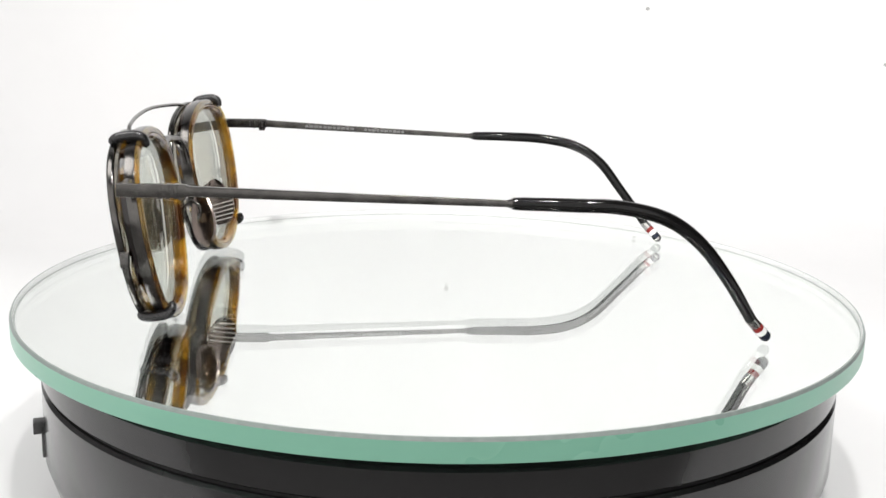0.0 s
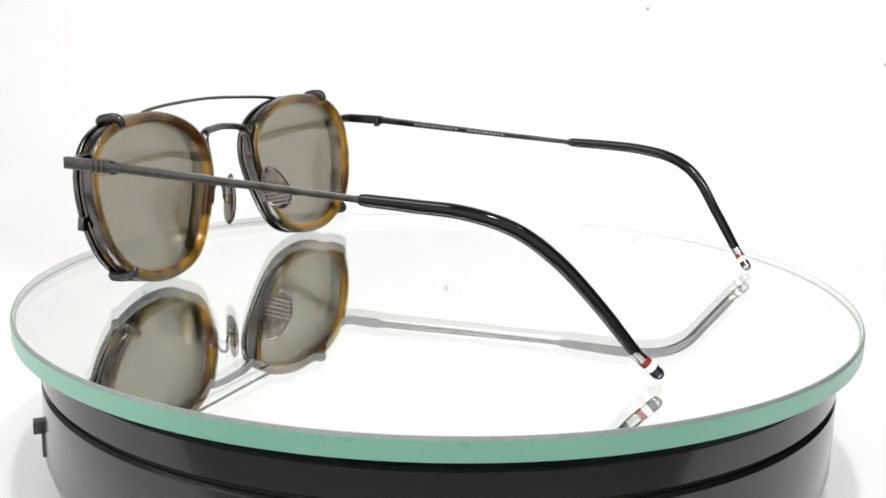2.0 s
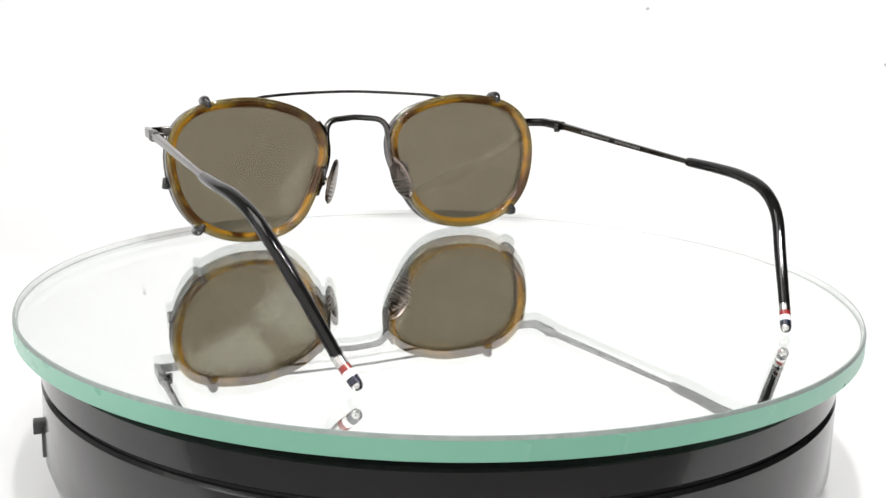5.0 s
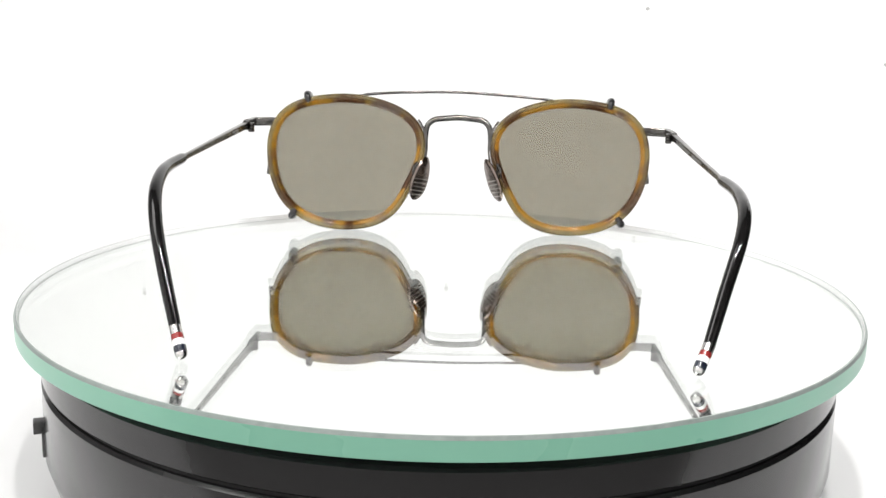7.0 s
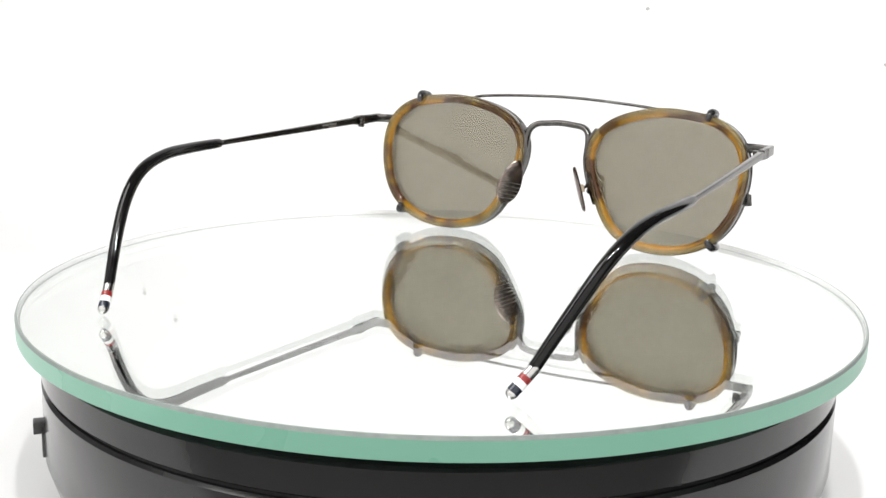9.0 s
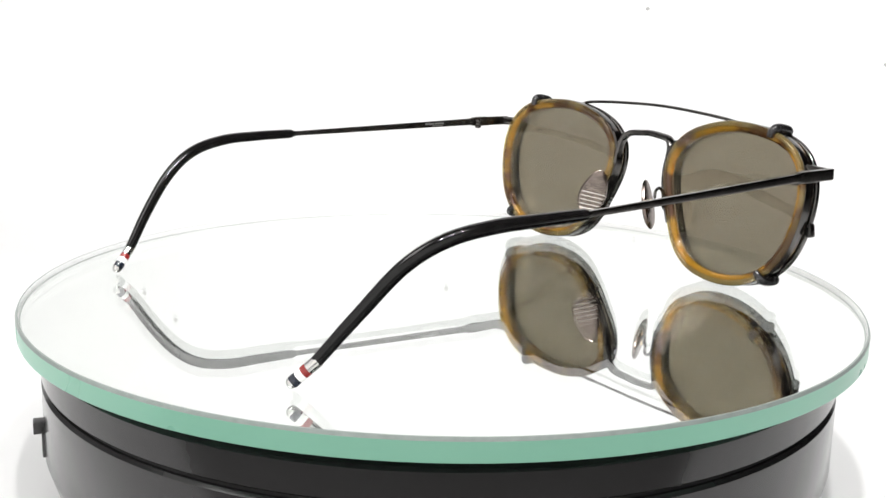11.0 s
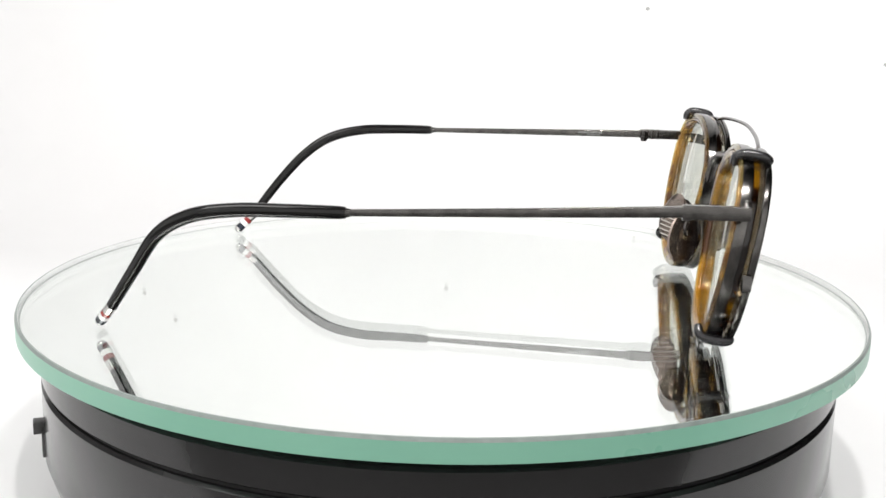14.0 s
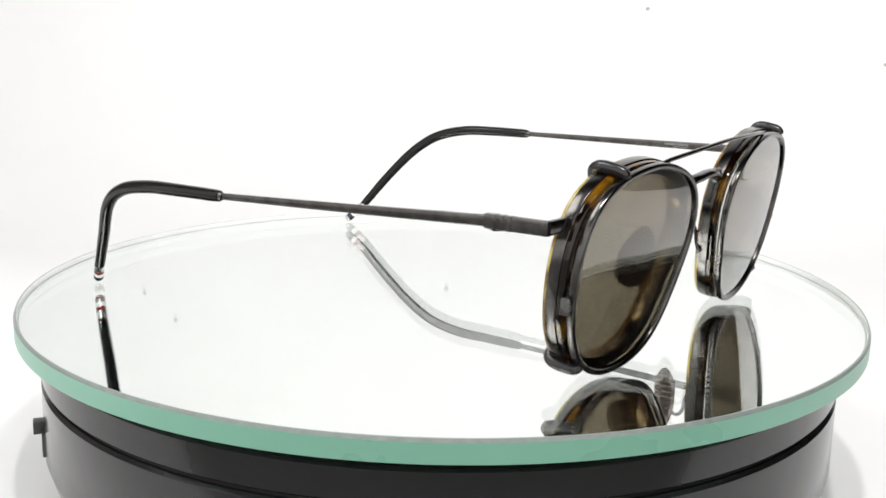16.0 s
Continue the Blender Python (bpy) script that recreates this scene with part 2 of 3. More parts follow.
def build_room():
    # table part and back wall of the paper in one bend
    bm = bmesh.new()
    prof = [(SWEEP_FRONT, TABLE)]
    bend = 0.2
    for k in range(41):
        a = math.pi / 2 * k / 40
        prof.append((SWEEP_BACK - bend + bend * math.sin(a), TABLE + bend - bend * math.cos(a)))
    prof.append((SWEEP_BACK, 1.05))
    rows = []
    for off in (0.0, 0.003):
        for y, z in prof:
            rows.append([bm.verts.new((x, y + off, z - off)) for x in (SWEEP_WEST, SWEEP_EAST)])
    n = len(prof)
    for i in range(n - 1):
        bm.faces.new((rows[i][0], rows[i][1], rows[i + 1][1], rows[i + 1][0]))
        bm.faces.new((rows[n + i][0], rows[n + i + 1][0], rows[n + i + 1][1], rows[n + i][1]))
        for k in (0, 1):
            bm.faces.new((rows[i][k], rows[i + 1][k], rows[n + i + 1][k], rows[n + i][k]))
    paper = tagged(part("backdrop", bm, PAPER_WHITE), "seamless white paper sweep under and behind the turntable", "backdrop", kind="structure")
    # white reflector board standing at the east side of the paper
    bm = bmesh.new()
    box(bm, 0.0, 0.0, 0.0, 0.004, 0.176, 0.42, 0.0005)
    bmesh.ops.transform(bm, matrix=pose(0.3633, 0.3547, TABLE + 0.212, 0, 0, 14), verts=bm.verts)
    tagged(part("wall_reflector", bm, PAPER_WHITE), "white card reflector standing beside the turntable", "reflector", kind="structure")
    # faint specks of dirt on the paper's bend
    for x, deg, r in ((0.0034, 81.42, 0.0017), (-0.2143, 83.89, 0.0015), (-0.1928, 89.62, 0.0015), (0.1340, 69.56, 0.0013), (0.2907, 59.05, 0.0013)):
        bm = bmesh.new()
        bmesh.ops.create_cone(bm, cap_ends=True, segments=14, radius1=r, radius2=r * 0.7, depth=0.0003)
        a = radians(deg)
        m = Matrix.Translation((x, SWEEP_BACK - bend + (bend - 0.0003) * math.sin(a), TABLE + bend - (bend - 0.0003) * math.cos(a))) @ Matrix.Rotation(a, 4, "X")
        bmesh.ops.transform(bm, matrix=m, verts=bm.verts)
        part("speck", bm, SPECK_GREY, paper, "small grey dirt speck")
    bm = bmesh.new()
    box(bm, 0.1, -0.05, TABLE - 0.018, 1.6, 1.12, 0.028, 0.003)
    tagged(part("table_top", bm, TABLE_DARK), "plain grey table under the white paper", "table", kind="structure")
    wx, ex, sy, ny, z0, z1 = -0.95, 1.5, -0.95, 0.75, -0.8, 1.25
    mx, my, mz = (wx + ex) / 2, (sy + ny) / 2, (z0 + z1) / 2
    lx, ly, lz = ex - wx, ny - sy, z1 - z0
    for name, c, sz, mat, what in (
            ("wall_south", (mx, sy, mz), (lx, 0.04, lz), ROOM_WHITE, "plain white room wall"), ("wall_north", (mx, ny, mz), (lx, 0.04, lz), ROOM_DARK, "dark curtained room wall"),
            ("wall_west", (wx, my, mz), (0.04, ly - 0.05, lz), ROOM_WHITE, "plain white room wall"), ("wall_east", (ex, my, mz), (0.04, ly - 0.05, lz), ROOM_DARK, "dark curtained room wall"),
            ("floor", (mx, my, z0 - 0.03), (lx, ly, 0.04), ROOM_DARK, "dark room floor"), ("ceiling", (mx, my, z1 + 0.03), (lx, ly, 0.04), ROOM_DARK, "dark room ceiling")):
        bm = bmesh.new()
        box(bm, *c, *sz)
        tagged(part(name, bm, mat, smooth=False), what, name.split("_")[0], kind="structure")


# ---- the turntable ----
DISC_R, DISC_T = 0.1140, 0.0051


def build_turntable():
    base = new("turntable_base")
    tagged(base, "round black plastic motor base of a display turntable", "turntable")
    g = -0.0170
    bm = bmesh.new()
    lathe(bm, [(0, -0.0088), (0.1066, -0.0088), (0.1080, -0.0097), (0.1081, g + 0.0006), (0.1074, g), (0.09, g), (0, g)], 192)
    part("upper_housing", bm, BASE_BLACK, base)
    # added black ring that darkens the shaded gap under the plate
    bm = bmesh.new()
    lathe(bm, [(0, -0.0062), (0.1036, -0.0062), (0.1042, -0.0068), (0.1042, -0.0087), (0, -0.0087)], 128)
    part("under_plate_shade", bm, GROOVE_BLACK, base, "added recessed black ring for the shade under the plate")
    bm = bmesh.new()
    lathe(bm, [(0, g), (0.1066, g), (0.1066, g - 0.0012), (0, g - 0.0012)], 192)
    part("shadow_gap", bm, GROOVE_BLACK, base, "black joint between the housings")
    bm = bmesh.new()
    h = g - 0.0011
    lathe(bm, [(0, h), (0.1074, h), (0.1082, h - 0.0007), (0.1083, -0.0375), (0.1068, -0.0425), (0.1040, -0.0465), (0.1015, -0.0482), (0.0, -0.0482)], 192)
    part("lower_housing", bm, BASE_BLACK, base)
    for a in (45, 135, 225, 315):
        bm = bmesh.new()
        lathe(bm, [(0, -0.0482), (0.008, -0.0482), (0.0085, -0.0519), (0, -0.0519)], 24, (0.085 * math.cos(radians(a)), 0.085 * math.sin(radians(a)), 0))
        part("rubber_foot", bm, GROOVE_BLACK, base)
    # the rocker at the side
    a = radians(200)
    m = Matrix.Translation((0.1083 * math.cos(a), 0.1083 * math.sin(a), -0.0312)) @ Matrix.Rotation(a, 4, "Z")
    bm = bmesh.new()
    box(bm, 0.0000, 0, -0.0036, 0.0011, 0.008, 0.0066, 0.0003)
    bmesh.ops.transform(bm, matrix=m, verts=bm.verts)
    plate = part("switch_plate", bm, SWITCH_GREY, base)
    bm = bmesh.new()
    box(bm, 0.0012, 0, 0.0004, 0.0026, 0.0040, 0.0032, 0.0003)
    bmesh.ops.transform(bm, matrix=m, verts=bm.verts)
    part("switch_lever", bm, SWITCH_GREY, plate, "dark grey switch lever")

    disc = new("glass_disc")
    tagged(disc, "round mirrored glass plate with a green ground edge", "glass plate")
    off = (0.0001, 0.0007, 0)
    ri = DISC_R - 0.0007
    bm = bmesh.new()
    faces = lathe(bm, [(0, 0), (ri - 0.0001, 0), (ri - 0.0001, -0.00155), (0, -0.00155)], 256, off)
    for f in faces[2]:
        f.material_index = 1
    part("glass_plate", bm, (DISC_GLASS, MIRROR), disc, "clear glass silvered underneath", angle=20)
    bm = bmesh.new()
    lathe(bm, [(ri - 0.0006, -0.00148), (ri - 0.0002, -0.00148), (ri - 0.0002, -0.00152), (ri - 0.0006, -0.00152)], 256, off, closed=True)
    part("silver_margin", bm, DISC_BEVEL, disc, "dull grey margin of the silvering")
    bm = bmesh.new()
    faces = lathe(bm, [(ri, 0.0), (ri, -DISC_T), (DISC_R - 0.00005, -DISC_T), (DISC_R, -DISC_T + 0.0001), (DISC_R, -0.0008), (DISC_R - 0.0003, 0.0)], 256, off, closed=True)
    # the inner wall is coloured white for the light in the clear rim
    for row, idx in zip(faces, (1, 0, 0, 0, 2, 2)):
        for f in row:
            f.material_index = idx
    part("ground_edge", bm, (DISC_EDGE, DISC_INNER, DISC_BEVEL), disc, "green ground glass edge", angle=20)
    bm = bmesh.new()
    lathe(bm, [(0, -0.0017), (ri - 0.0001, -0.0017), (ri - 0.0001, -DISC_T), (0, -DISC_T)], 256, off)
    part("plate_body", bm, DISC_EDGE, disc, "green glass body", angle=20)
    bm = bmesh.new()
    lathe(bm, [(0, -DISC_T - 0.0001), (0.06, -DISC_T - 0.0001), (0.06, -0.0061), (0, -0.0061)], 96)
    part("spindle_pad", bm, GROOVE_BLACK, disc)
    return disc


# ---- the spectacles: x across, +y to the front, z up, millimetres ----
EYE_X, EYE_Z = 38.3, 23.7
RAKE = 0.145
# radius of the eye against the angle from the temple side: mean, then cosine and sine of each harmonic
EYE_ROUND = 25.21
EYE_WAVES = ((0.434, 0.795), (1.838, -0.135), (-0.036, 1.103), (-0.501, -0.309), (-0.109, 0.334), (-0.137, -0.156))


def eye_radius(t):
    return EYE_ROUND + sum(c * math.cos((k + 1) * t) + w * math.sin((k + 1) * t) for k, (c, w) in enumerate(EYE_WAVES))


def eye_edge(t, inset):
    """A place on the panto outline at the angle t, moved inwards square to it by so many mm."""
    r, h = eye_radius(t), 0.001
    slope = (eye_radius(t + h) - eye_radius(t - h)) / (2 * h)
    lean = math.atan2(slope, r)
    return r * math.cos(t) - inset * math.cos(t - lean), r * math.sin(t) - inset * math.sin(t - lean)


def outline(side, inset, n=96):
    """The panto outline of one eye, inset by so many mm."""
    res = []
    for k in range(n):
        x, z = eye_edge(2 * math.pi * k / n, inset)
        res.append((side * (EYE_X + x), EYE_Z + z))
    return res


def front(x, z, depth):
    """A place on the raked front of the frame; depth is forward of its middle."""
    wrap = 1.9 - 2.9 * max(0.0, abs(x) - 12.0) / 52.0
    return Vector((x * MM, (71.6 + RAKE * (z - EYE_Z) + depth + wrap) * MM, (z - RAKE * depth) * MM))


def eye_ring(side, section, n=96):
    """A closed ring round one eye; section is a loop of (inset, depth)."""
    bm = bmesh.new()
    loops = []
    for inset, depth in section:
        loops.append([bm.verts.new(front(x, z, depth)) for x, z in outline(side, inset, n)])
    for i in range(len(loops)):
        a, b = loops[i], loops[(i + 1) % len(loops)]
        for k in range(n):
            bm.faces.new((a[k], a[(k + 1) % n], b[(k + 1) % n], b[k]))
    return bm


def rounded(i0, i1, d0, d1, r=0.4):
    """A rounded rectangle section."""
    pts = []
    for ci, cd, a0 in ((i1 - r, d1 - r, 0), (i0 + r, d1 - r, 90), (i0 + r, d0 + r, 180), (i1 - r, d0 + r, 270)):
        for k in range(4):
            a = radians(a0 + 30 * k)
            pts.append((ci + r * math.cos(a), cd + r * math.sin(a)))
    return pts


def eye_lens(side, inset, depth, thick, bulge, n=96):
    """A lens, slightly domed to the front, with two faces and an edge."""
    bm = bmesh.new()
    sheets = []
    for dd in (0.0, -thick):
        rings = []
        for s in (1.0, 0.85, 0.65, 0.4, 0.18):
            rings.append([bm.verts.new(front(side * EYE_X + (x - side * EYE_X) * s, EYE_Z + (z - EYE_Z) * s, depth + dd + bulge * (1 - s * s))) for x, z in outline(side, inset, n)])
        mid = bm.verts.new(front(side * EYE_X, EYE_Z, depth + dd + bulge))
        for a, b in zip(rings, rings[1:]):
            for k in range(n):
                bm.faces.new((a[k], a[(k + 1) % n], b[(k + 1) % n], b[k]))
        for k in range(n):
            bm.faces.new((rings[-1][k], rings[-1][(k + 1) % n], mid))
        sheets.append(rings[0])
    for k in range(n):
        bm.faces.new((sheets[0][k], sheets[0][(k + 1) % n], sheets[1][(k + 1) % n], sheets[1][k]))
    return bm


def edge_point(side, degrees, out=0.0):
    x, z = eye_edge(radians(degrees), -out)
    return side * (EYE_X + x), EYE_Z + z


def mm_path(points, steps=8):
    return smooth_path([Vector(p) * MM for p in points], steps)


def temple_path(side):
    """Hinge, sleeve start, bend and tip of one arm; the two differ a little, as worn frames do."""
    hx, hz, sx, sz = (68.9, 37.0, 72.4, 35.8) if side < 0 else (69.8, 36.6, 71.7, 33.6)
    pts = [(hx + 1.3, 72.5, hz), (hx + 1.3, 66.0, hz), (hx + 1.4, 58.0, hz), (0.5 * (hx + 1.4 + sx), 24.0, 0.47 * hz + 0.53 * sz)]
    if side < 0:
        pts += [(72.4, -12.1, 35.7), (72.4, -25.0, 35.5), (71.3, -36.5, 34.9), (69.7, -47.0, 32.1), (67.3, -55.4, 26.2), (63.5, -63.4, 17.0), (59.1, -71.1, 6.2), (56.6, -75.8, 1.42)]
    else:
        pts += [(71.7, -12.7, 33.5), (71.8, -26.0, 33.4), (71.0, -37.5, 32.9), (69.7, -48.0, 30.9), (67.2, -56.4, 25.9), (62.9, -63.9, 16.4), (58.4, -71.7, 5.9), (55.6, -75.8, 1.42)]
    return [(side * x, y, z) for x, y, z in pts]


def build_spectacles():
    frame_thing = new("spectacles")
    tagged(frame_thing, "gunmetal and tortoise acetate spectacles with clip-on sun lenses", "glasses")
    root = frame_thing
    clip = new("sun_clip")
    clip.parent = root
    tagged(clip, "dark metal clip-on frame with brown-grey lenses")
    for side in (-1, 1):
        part("outer_rim", eye_ring(side, ((0.25, -1.2), (0.2, -1.5), (0.19, -2.05), (0.0, -2.1), (0.0, -2.35), (0.25, -2.75), (0.75, -2.95), (1.2, -2.9), (1.45, -2.7), (1.5, -1.2))), OLIVE, root, "olive translucent acetate edge")
        part("acetate_rim", eye_ring(side, ((1.52, -1.2), (1.5, -2.5), (1.65, -2.72), (1.95, -2.7), (2.4, -2.35), (2.8, -1.9), (2.9, -1.6), (2.85, -1.2))), AMBER, root, "amber tortoise acetate rim")
        part("metal_rim", eye_ring(side, rounded(-0.12, 0.18, -2.0, 0.35, 0.14)), GUNMETAL, root, "silver-grey metal rim")
        part("front_rim", eye_ring(side, rounded(0.2, 2.8, -1.18, 1.8, 0.5)), TORTOISE, root, "dark mottled tortoise acetate rim")
        # added ring: its bright metal imitates the gloss on the acetate's inner wall
        part("inner_wall_sheen", eye_ring(side, rounded(2.82, 3.02, -1.15, 1.7, 0.08)), SHEEN_METAL, root, "thin added ring imitating the sheen on the acetate's inner wall")
        part("lens", eye_lens(side, 3.03, -0.2, 0.9, 0.6), LENS_CLEAR, root, "clear lens")
        part("clip_rim", eye_ring(side, rounded(0.0, 1.35, 2.65, 4.3, 0.45)), GUNMETAL, clip)
        part("sun_lens", eye_lens(side, 1.3, 3.6, 0.8, 0.8), LENS_TINT, clip, "brown-grey tinted lens")
        # claws over the rim
        for deg in (58.5, -45):
            path = []
            for out, depth in ((-0.2, 3.7), (0.5, 3.4), (0.95, 2.4), (1.05, 0.4), (1.0, -1.4), (0.7, -2.6), (-0.2, -3.5), (-1.8, -3.7)):
                x, z = edge_point(side, deg, out)
                path.append(front(x, z, depth))
            bm = bmesh.new()
            tube(bm, smooth_path(path, 5), lambda t: (0.85 + 0.5 * math.sin(math.pi * t) ** 0.7) * MM, 14, up=(side * 0.7, 0, 0.7))
            part("claw", bm, BLACK_RUBBER, clip, "black coated claw")
        x, z = edge_point(side, -6, 0.5)
        bm = bmesh.new()
        c = front(x, z, 2.9)
        box(bm, c.x, c.y, c.z, 1.9 * MM, 2.0 * MM, 3.6 * MM, 0.35 * MM, Matrix.Rotation(radians(-8 * side), 4, "Y"))
        part("screw_block", bm, DARK_METAL, clip)
    # bar of the clip
    bar = [front(x, z, d) for x, z, d in ((-35, 46.0, 2.9), (-31, 47.1, 3.2), (-18, 48.0, 3.7), (0, 48.4, 4.0), (18, 47.6, 3.7), (31, 46.6, 3.2), (35, 45.6, 2.9))]
    bm = bmesh.new()
    tube(bm, smooth_path(bar, 8), 0.5 * MM, 10)
    part("brow_bar", bm, GUNMETAL, clip, "thin arched wire")
    # bridge
    br = [front(x, z, d - 1.3) for x, z, d in ((-11.3, 28.5, 0.2), (-11.2, 33, 0.4), (-10.6, 36.6, 0.9), (-8.3, 38.7, 1.6), (-4, 39.3, 2.0), (0, 39.6, 2.1), (4, 39.3, 2.0), (8.3, 38.7, 1.6), (10.6, 36.6, 0.9), (11.2, 33, 0.4), (11.3, 28.5, 0.2))]
    bm = bmesh.new()
    tube(bm, smooth_path(br, 6), 1.0 * MM, 12, (1.0, 1.35), (0, 1, 0), 0.7)
    bridge = part("bridge", bm, GUNMETAL, root, "grey metal saddle bridge")
    for side in (-1, 1):
        bm = bmesh.new()
        # a flat strap from the bridge down along the nasal edge of the rim
        strips = []
        for out, depth in ((0.95, -2.1), (0.95, 0.5), (0.25, 0.6), (0.25, -2.2)):
            row = []
            for k in range(19):
                x, z = edge_point(side, 149 + 3.0 * k, out)
                row.append(bm.verts.new(front(x, z, depth)))
            strips.append(row)
        for i in range(4):
            one, two = strips[i], strips[(i + 1) % 4]
            for k in range(18):
                bm.faces.new((one[k], one[k + 1], two[k + 1], two[k]))
        bm.faces.new([row[0] for row in strips])
        bm.faces.new([row[-1] for row in strips])
        part("bridge_leg", bm, GUNMETAL, bridge)
    bm = bmesh.new()
    for k in range(9):
        x = -3.6 + 0.8 * k
        c = front(x, 39.35 + 0.2 * (1 - (x / 4) ** 2), 0.75 - 1.1)
        box(bm, c.x, c.y, c.z, 0.45 * MM, 0.12 * MM, 0.7 * MM)
    part("bridge_engraving", bm, ENGRAVED, root, "pale engraved lettering", smooth=False)
    bm = bmesh.new()
    for k in range(5):
        x, z = edge_point(-1, 196 + 3.2 * k, 0.03)
        c = front(x, z, 3.3)
        box(bm, c.x, c.y, c.z, 0.12 * MM, 0.8 * MM, 0.7 * MM)
    part("clip_engraving", bm, ENGRAVED, clip, "pale engraved lettering", smooth=False)
    for side in (-1, 1):
        # end piece and hinge
        bm = bmesh.new()
        hx, hz = (70.2, 37.0) if side < 0 else (71.1, 36.6)
        ep = [(hx - 0.2, 72.8 if side < 0 else 71.6, hz), (hx - 0.1, 70.0, hz), (hx, 65.0, hz), (hx + 0.1, 57.9, hz)]
        tube(bm, mm_path([(side * x, y, z) for x, y, z in ep], 4), 1.5 * MM, 20, (0.6, 1.0), (0, 0, 1), 0.25)
        end = part("end_piece", bm, GUNMETAL, root)
        bm = bmesh.new()
        arm = [front(side * 63.2, hz, -0.6), front(side * 66.0, hz, -0.4), Vector((side * (hx - 1.6), 71.4, hz)) * MM, Vector((side * (hx - 0.2), 71.2, hz)) * MM]
        tube(bm, smooth_path(arm, 4), 0.85 * MM, 12, (1.0, 1.7), (0, 0, 1), 0.5)
        part("end_prong", bm, GUNMETAL, end)
        for k in range(3):
            bm = bmesh.new()
            box(bm, side * (hx + 0.05) * MM, (60.2 + 1.7 * k) * MM, hz * MM, (2.06 if side < 0 else 1.88) * MM, 0.8 * MM, (3.2 if side < 0 else 3.05) * MM, 0.1 * MM)
            part("groove_band", bm, GUNMETAL, end)
        hinge = new("hinge")
        for dz in (-1.65, -0.6, 0.45):
            bm = bmesh.new()
            lathe(bm, [(0, -0.5 * MM), (0.95 * MM, -0.5 * MM), (1.1 * MM, -0.35 * MM), (1.1 * MM, 0.35 * MM), (0.95 * MM, 0.5 * MM), (0, 0.5 * MM)], 20, (side * (hx - 1.6) * MM, 59.2 * MM, (hz + dz) * MM))
            part("knuckle", bm, GUNMETAL, hinge)
        hinge.parent = root
        # temple
        pts = temple_path(side)
        temple = new("temple")
        temple.parent = root
        bm = bmesh.new()
        tube(bm, mm_path(pts[2:5], 10), lambda t: (1.18 - 0.44 * t) * MM, 20, (0.75, 1.0), (0, 0, 1), 0.36)
        part("temple_wire", bm, GUNMETAL, temple, "slim tapered grey metal arm")
        full = mm_path(pts[4:11], 10)
        bm = bmesh.new()
        tube(bm, full, lambda t: (1.3 + 0.15 * min(1, t * 45) ** 0.5 + 0.18 * math.sin(math.pi * min(1, t * 1.1)) - 0.1 * max(0, t - 0.9) * 10) * MM, 18)
        part("temple_sleeve", bm, BLACK_ACETATE, temple, "glossy black acetate sleeve")
        bm = bmesh.new()
        d0 = (full[0] - full[1]).normalized()
        tube(bm, [full[0] + d0 * 1.0 * MM, full[0] + d0 * 0.2 * MM, full[0] - d0 * 0.4 * MM], lambda t: (0.85 + 0.3 * t) * MM, 16)
        part("sleeve_collar", bm, GUNMETAL, temple, "grey metal collar")
        # banded tip
        a, b = Vector(pts[10]) * MM, Vector(pts[11]) * MM
        dirn = (b - a).normalized()
        length = (b - a).length
        for name, mat, t0, t1 in (("tip_collar", SILVER, -0.12, 0.28), ("red_band", RED, 0.28, 0.48), ("white_band", WHITE, 0.48, 0.70), ("navy_band", NAVY, 0.70, 0.94)):
            bm = bmesh.new()
            tube(bm, [a + dirn * length * (t0 + (t1 - t0) * k / 3) for k in range(4)], 1.38 * MM, 18)
            part(name, bm, mat, temple, name.replace("_", " ") + " on the tip")
        bm = bmesh.new()
        bmesh.ops.create_uvsphere(bm, u_segments=18, v_segments=10, radius=1.36 * MM, matrix=Matrix.Translation(a + dirn * length * 0.94))
        part("tip_ball", bm, SILVER, temple, "polished silver end ball")
        # engraved lettering on the inner face, too small to read
        lines = ((44.8, 27.8, 11, 0.0, 0.75), (24.7, 10.6, 10, 0.0, 0.75)) if side > 0 else ((45.5, 37.5, 2, 0.25, 0.6), (45.0, 40.5, 3, -0.45, 0.25))
        for y0, y1, count, rise, tall in lines:
            bm = bmesh.new()
            for k in range(count):
                y = y0 + (y1 - y0) * (k + 0.5) / count
                w = (58.0 - y) / 70.0
                x = (hx + 0.1) + (pts[4][0] * side - hx - 0.1) * w - 0.84 * (1.22 - 0.46 * w) + 0.02
                long = abs(y1 - y0) / count * (0.62 + 0.14 * ((k * 7) % 3)) if side > 0 else abs(y1 - y0) / count * 0.94
                box(bm, side * x * MM, y * MM, (hz + rise + (pts[4][2] - hz) * w) * MM, 0.1 * MM, long * MM, tall * MM)
            part("engraving", bm, ENGRAVED, temple, "pale engraved lettering", smooth=False)
        # nose pad and its arm
        build_nose_pad(root, side)
    return frame_thing


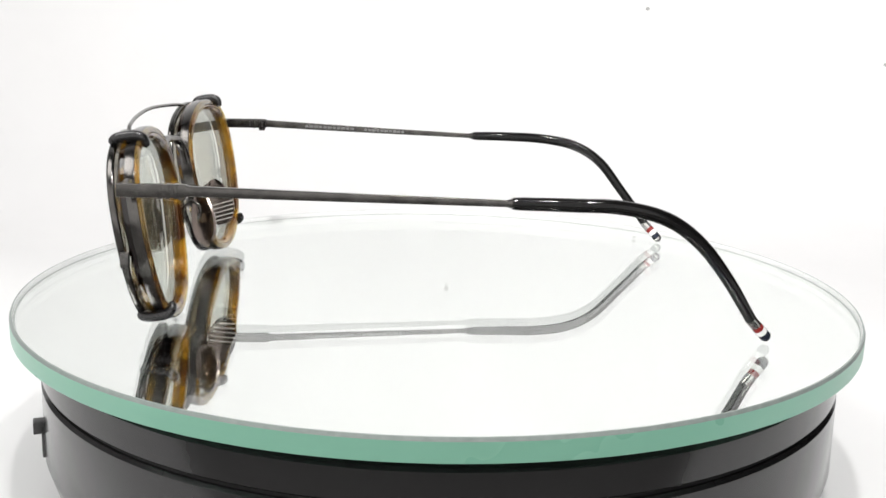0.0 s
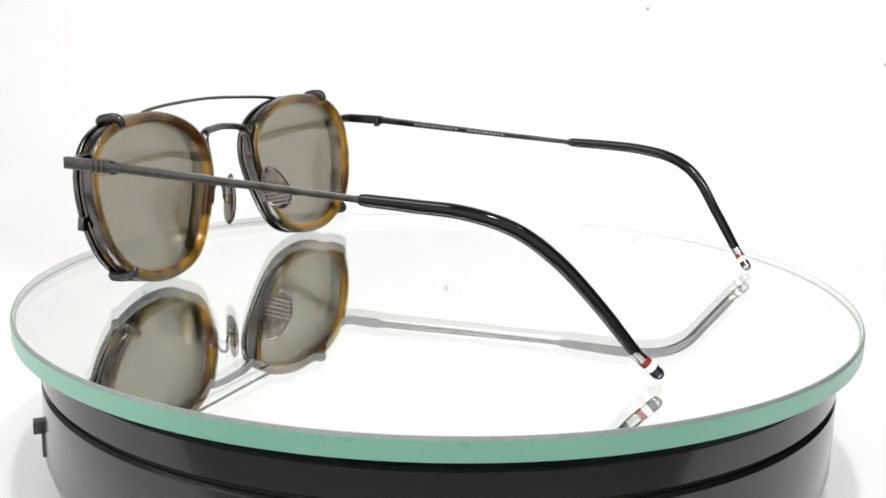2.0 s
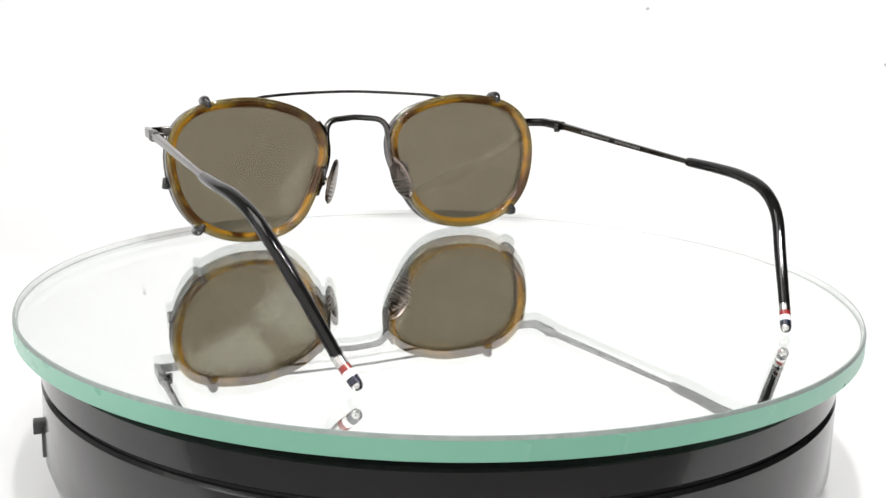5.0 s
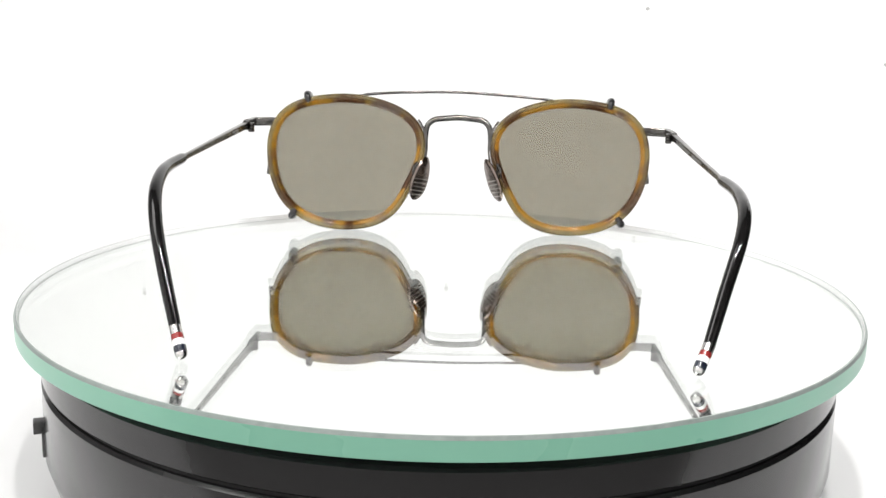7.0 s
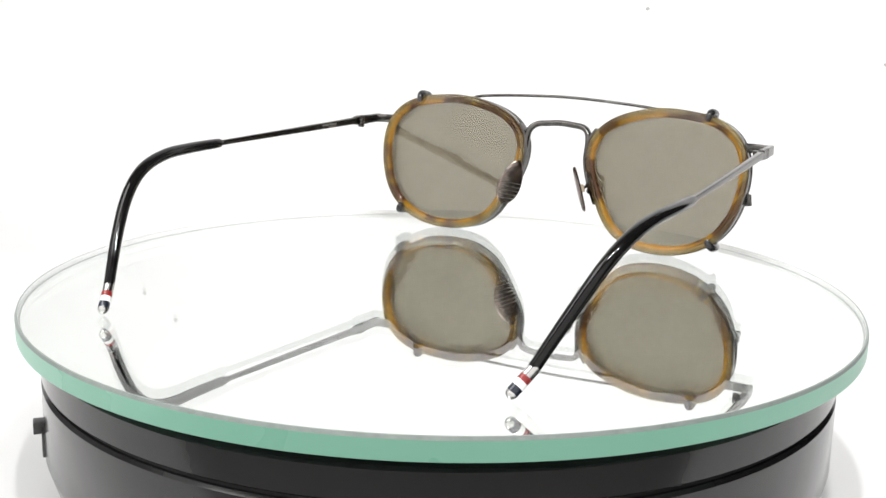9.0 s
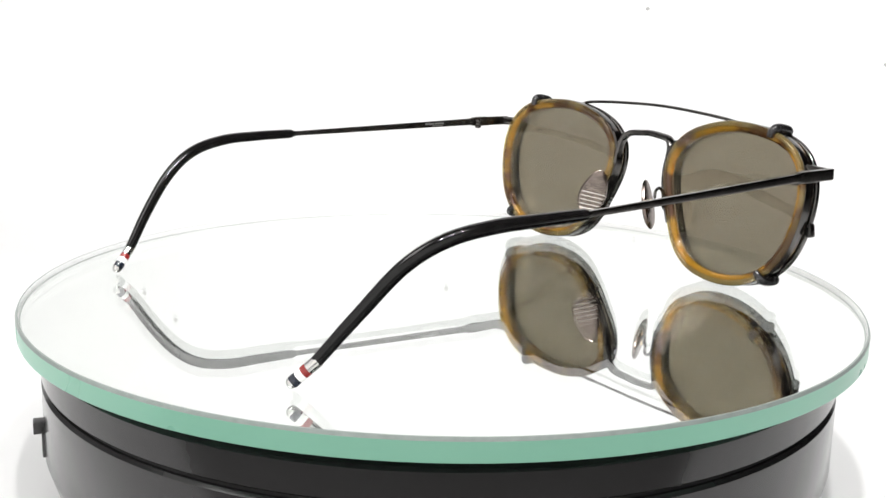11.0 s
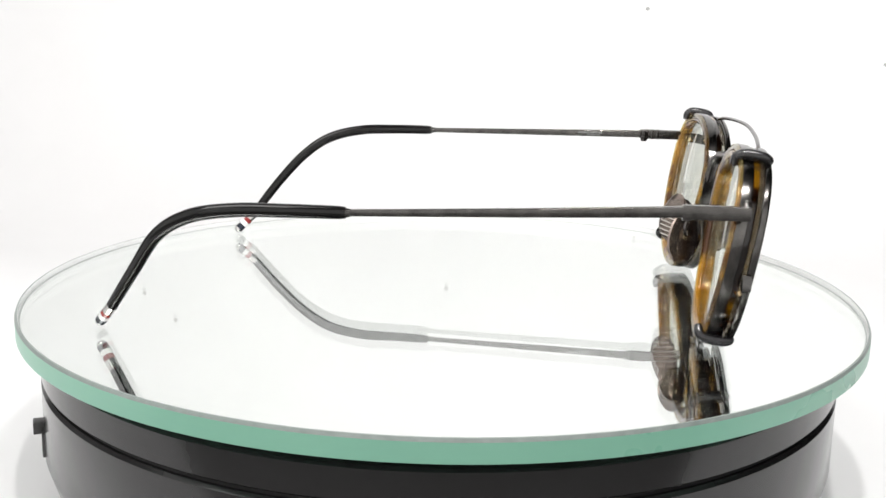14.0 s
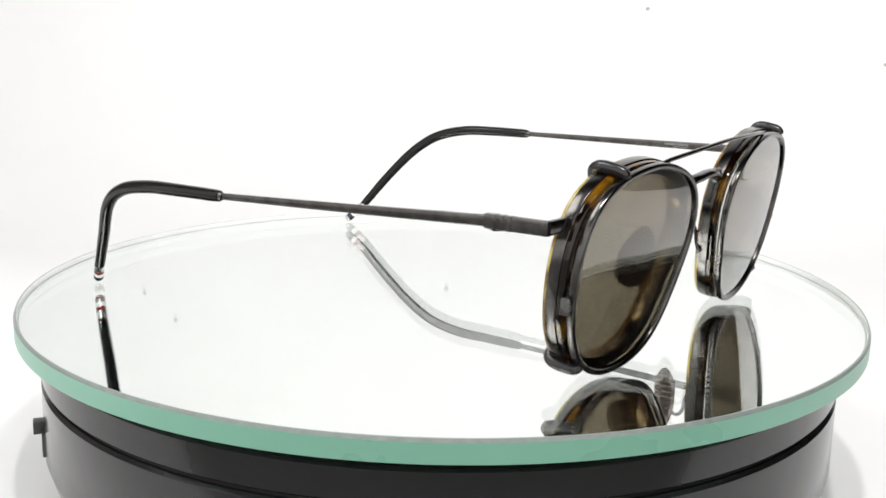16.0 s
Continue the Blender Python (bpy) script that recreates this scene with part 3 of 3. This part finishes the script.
def build_nose_pad(root, side):
    # the two pads are bent a little differently
    yaw, splay = (36, 8) if side < 0 else (27, 15)
    c = Vector((side * 12.3, 65.0, 19.8))
    m = Matrix.Translation(c * MM) @ Matrix.Rotation(radians(yaw * side), 4, "Z") @ Matrix.Rotation(radians(-splay * side), 4, "Y") @ Matrix.Rotation(radians(-17), 4, "X")
    bm = bmesh.new()
    n = 40
    loops = []
    for s, dx in ((0.0, 0.75), (0.75, 0.72), (0.93, 0.5), (1.0, 0.0), (0.93, -0.5), (0.75, -0.6), (0.0, -0.6)):
        if s == 0.0:
            loops.append([bm.verts.new((dx * -side * MM, 0, 0))])
            continue
        ring = []
        for k in range(n):
            t = 2 * math.pi * k / n
            z = 7.7 * math.sin(t)
            w = 4.3 - 0.9 * math.sin(t)
            ring.append(bm.verts.new((dx * -side * MM, w * s * math.cos(t) * MM, z * s * MM)))
        loops.append(ring)
    for a, b in zip(loops, loops[1:]):
        for k in range(n):
            j = (k + 1) % n
            if len(a) == 1:
                bm.faces.new((a[0], b[k], b[j]))
            elif len(b) == 1:
                bm.faces.new((a[k], a[j], b[0]))
            else:
                bm.faces.new((a[k], a[j], b[j], b[k]))
    bmesh.ops.transform(bm, matrix=m, verts=bm.verts)
    pad = part("nose_pad", bm, PAD_METAL, root, "brown-grey polished nose pad with ridges")
    for k in range(5):
        bm = bmesh.new()
        z = -5.6 + 1.35 * k
        w = 4.2 * math.sqrt(max(0.1, 1 - (z / 7.6) ** 2))
        path = [Vector((-side * 0.66, 0.9 * w * t, z + 0.3 * t)) * MM for t in (-1, -0.5, 0, 0.5, 1)]
        tube(bm, path, 0.15 * MM, 8)
        bmesh.ops.transform(bm, matrix=m, verts=bm.verts)
        part("pad_ridge", bm, PAD_RIB, pad, "bright ridge")
    # boss and arm to the rim
    bm = bmesh.new()
    box(bm, side * 0.9 * MM, 0, 0, 1.6 * MM, 2.2 * MM, 2.6 * MM, 0.4 * MM)
    bmesh.ops.transform(bm, matrix=m, verts=bm.verts)
    part("pad_boss", bm, SHEEN_METAL, pad)
    back = m @ Vector((side * 1.6 * MM, 0, 0))
    rim = front(side * 13.6, 17.5, -1.0)
    arm = [back, back + Vector((side * 1.2, -0.6, 1.2)) * MM, back + Vector((side * 0.9, -0.2, 3.6)) * MM, back + Vector((side * 0.2, 2.0, 4.6)) * MM,
           back + Vector((side * 0.2, 3.6, 3.0)) * MM, back + Vector((side * 0.0, 4.2, 0.0)) * MM, rim + Vector((-side * 0.6, -0.6, 0.6)) * MM, rim]
    bm = bmesh.new()
    tube(bm, smooth_path(arm, 6), 0.48 * MM, 10)
    part("pad_arm", bm, GUNMETAL, root, "thin bent wire")


build_room()
disc = build_turntable()
spectacles = build_spectacles()


def motions():
    """The plate turns steadily clockwise and carries the spectacles."""
    rows_disc, rows_specs = [], []
    for k in range(33):
        t = 0.5 * k
        u = (t - 7.0) / 8.0
        turn = -1.656 - 13.469 * (t - 7.0) - 0.447 * u * u + 0.690 * (u ** 3 - u) + 0.0375 * max(0.0, t - 8.0)
        rows_disc.append((t, pose(0.0, -0.0004, 0, 0, 0, turn)))
        rows_specs.append((t, pose(0, 0, 0, 0, 0, turn) @ pose(0.0025, 0, 0)))
    walk(disc, rows_disc)
    walk(spectacles, rows_specs)


motions()
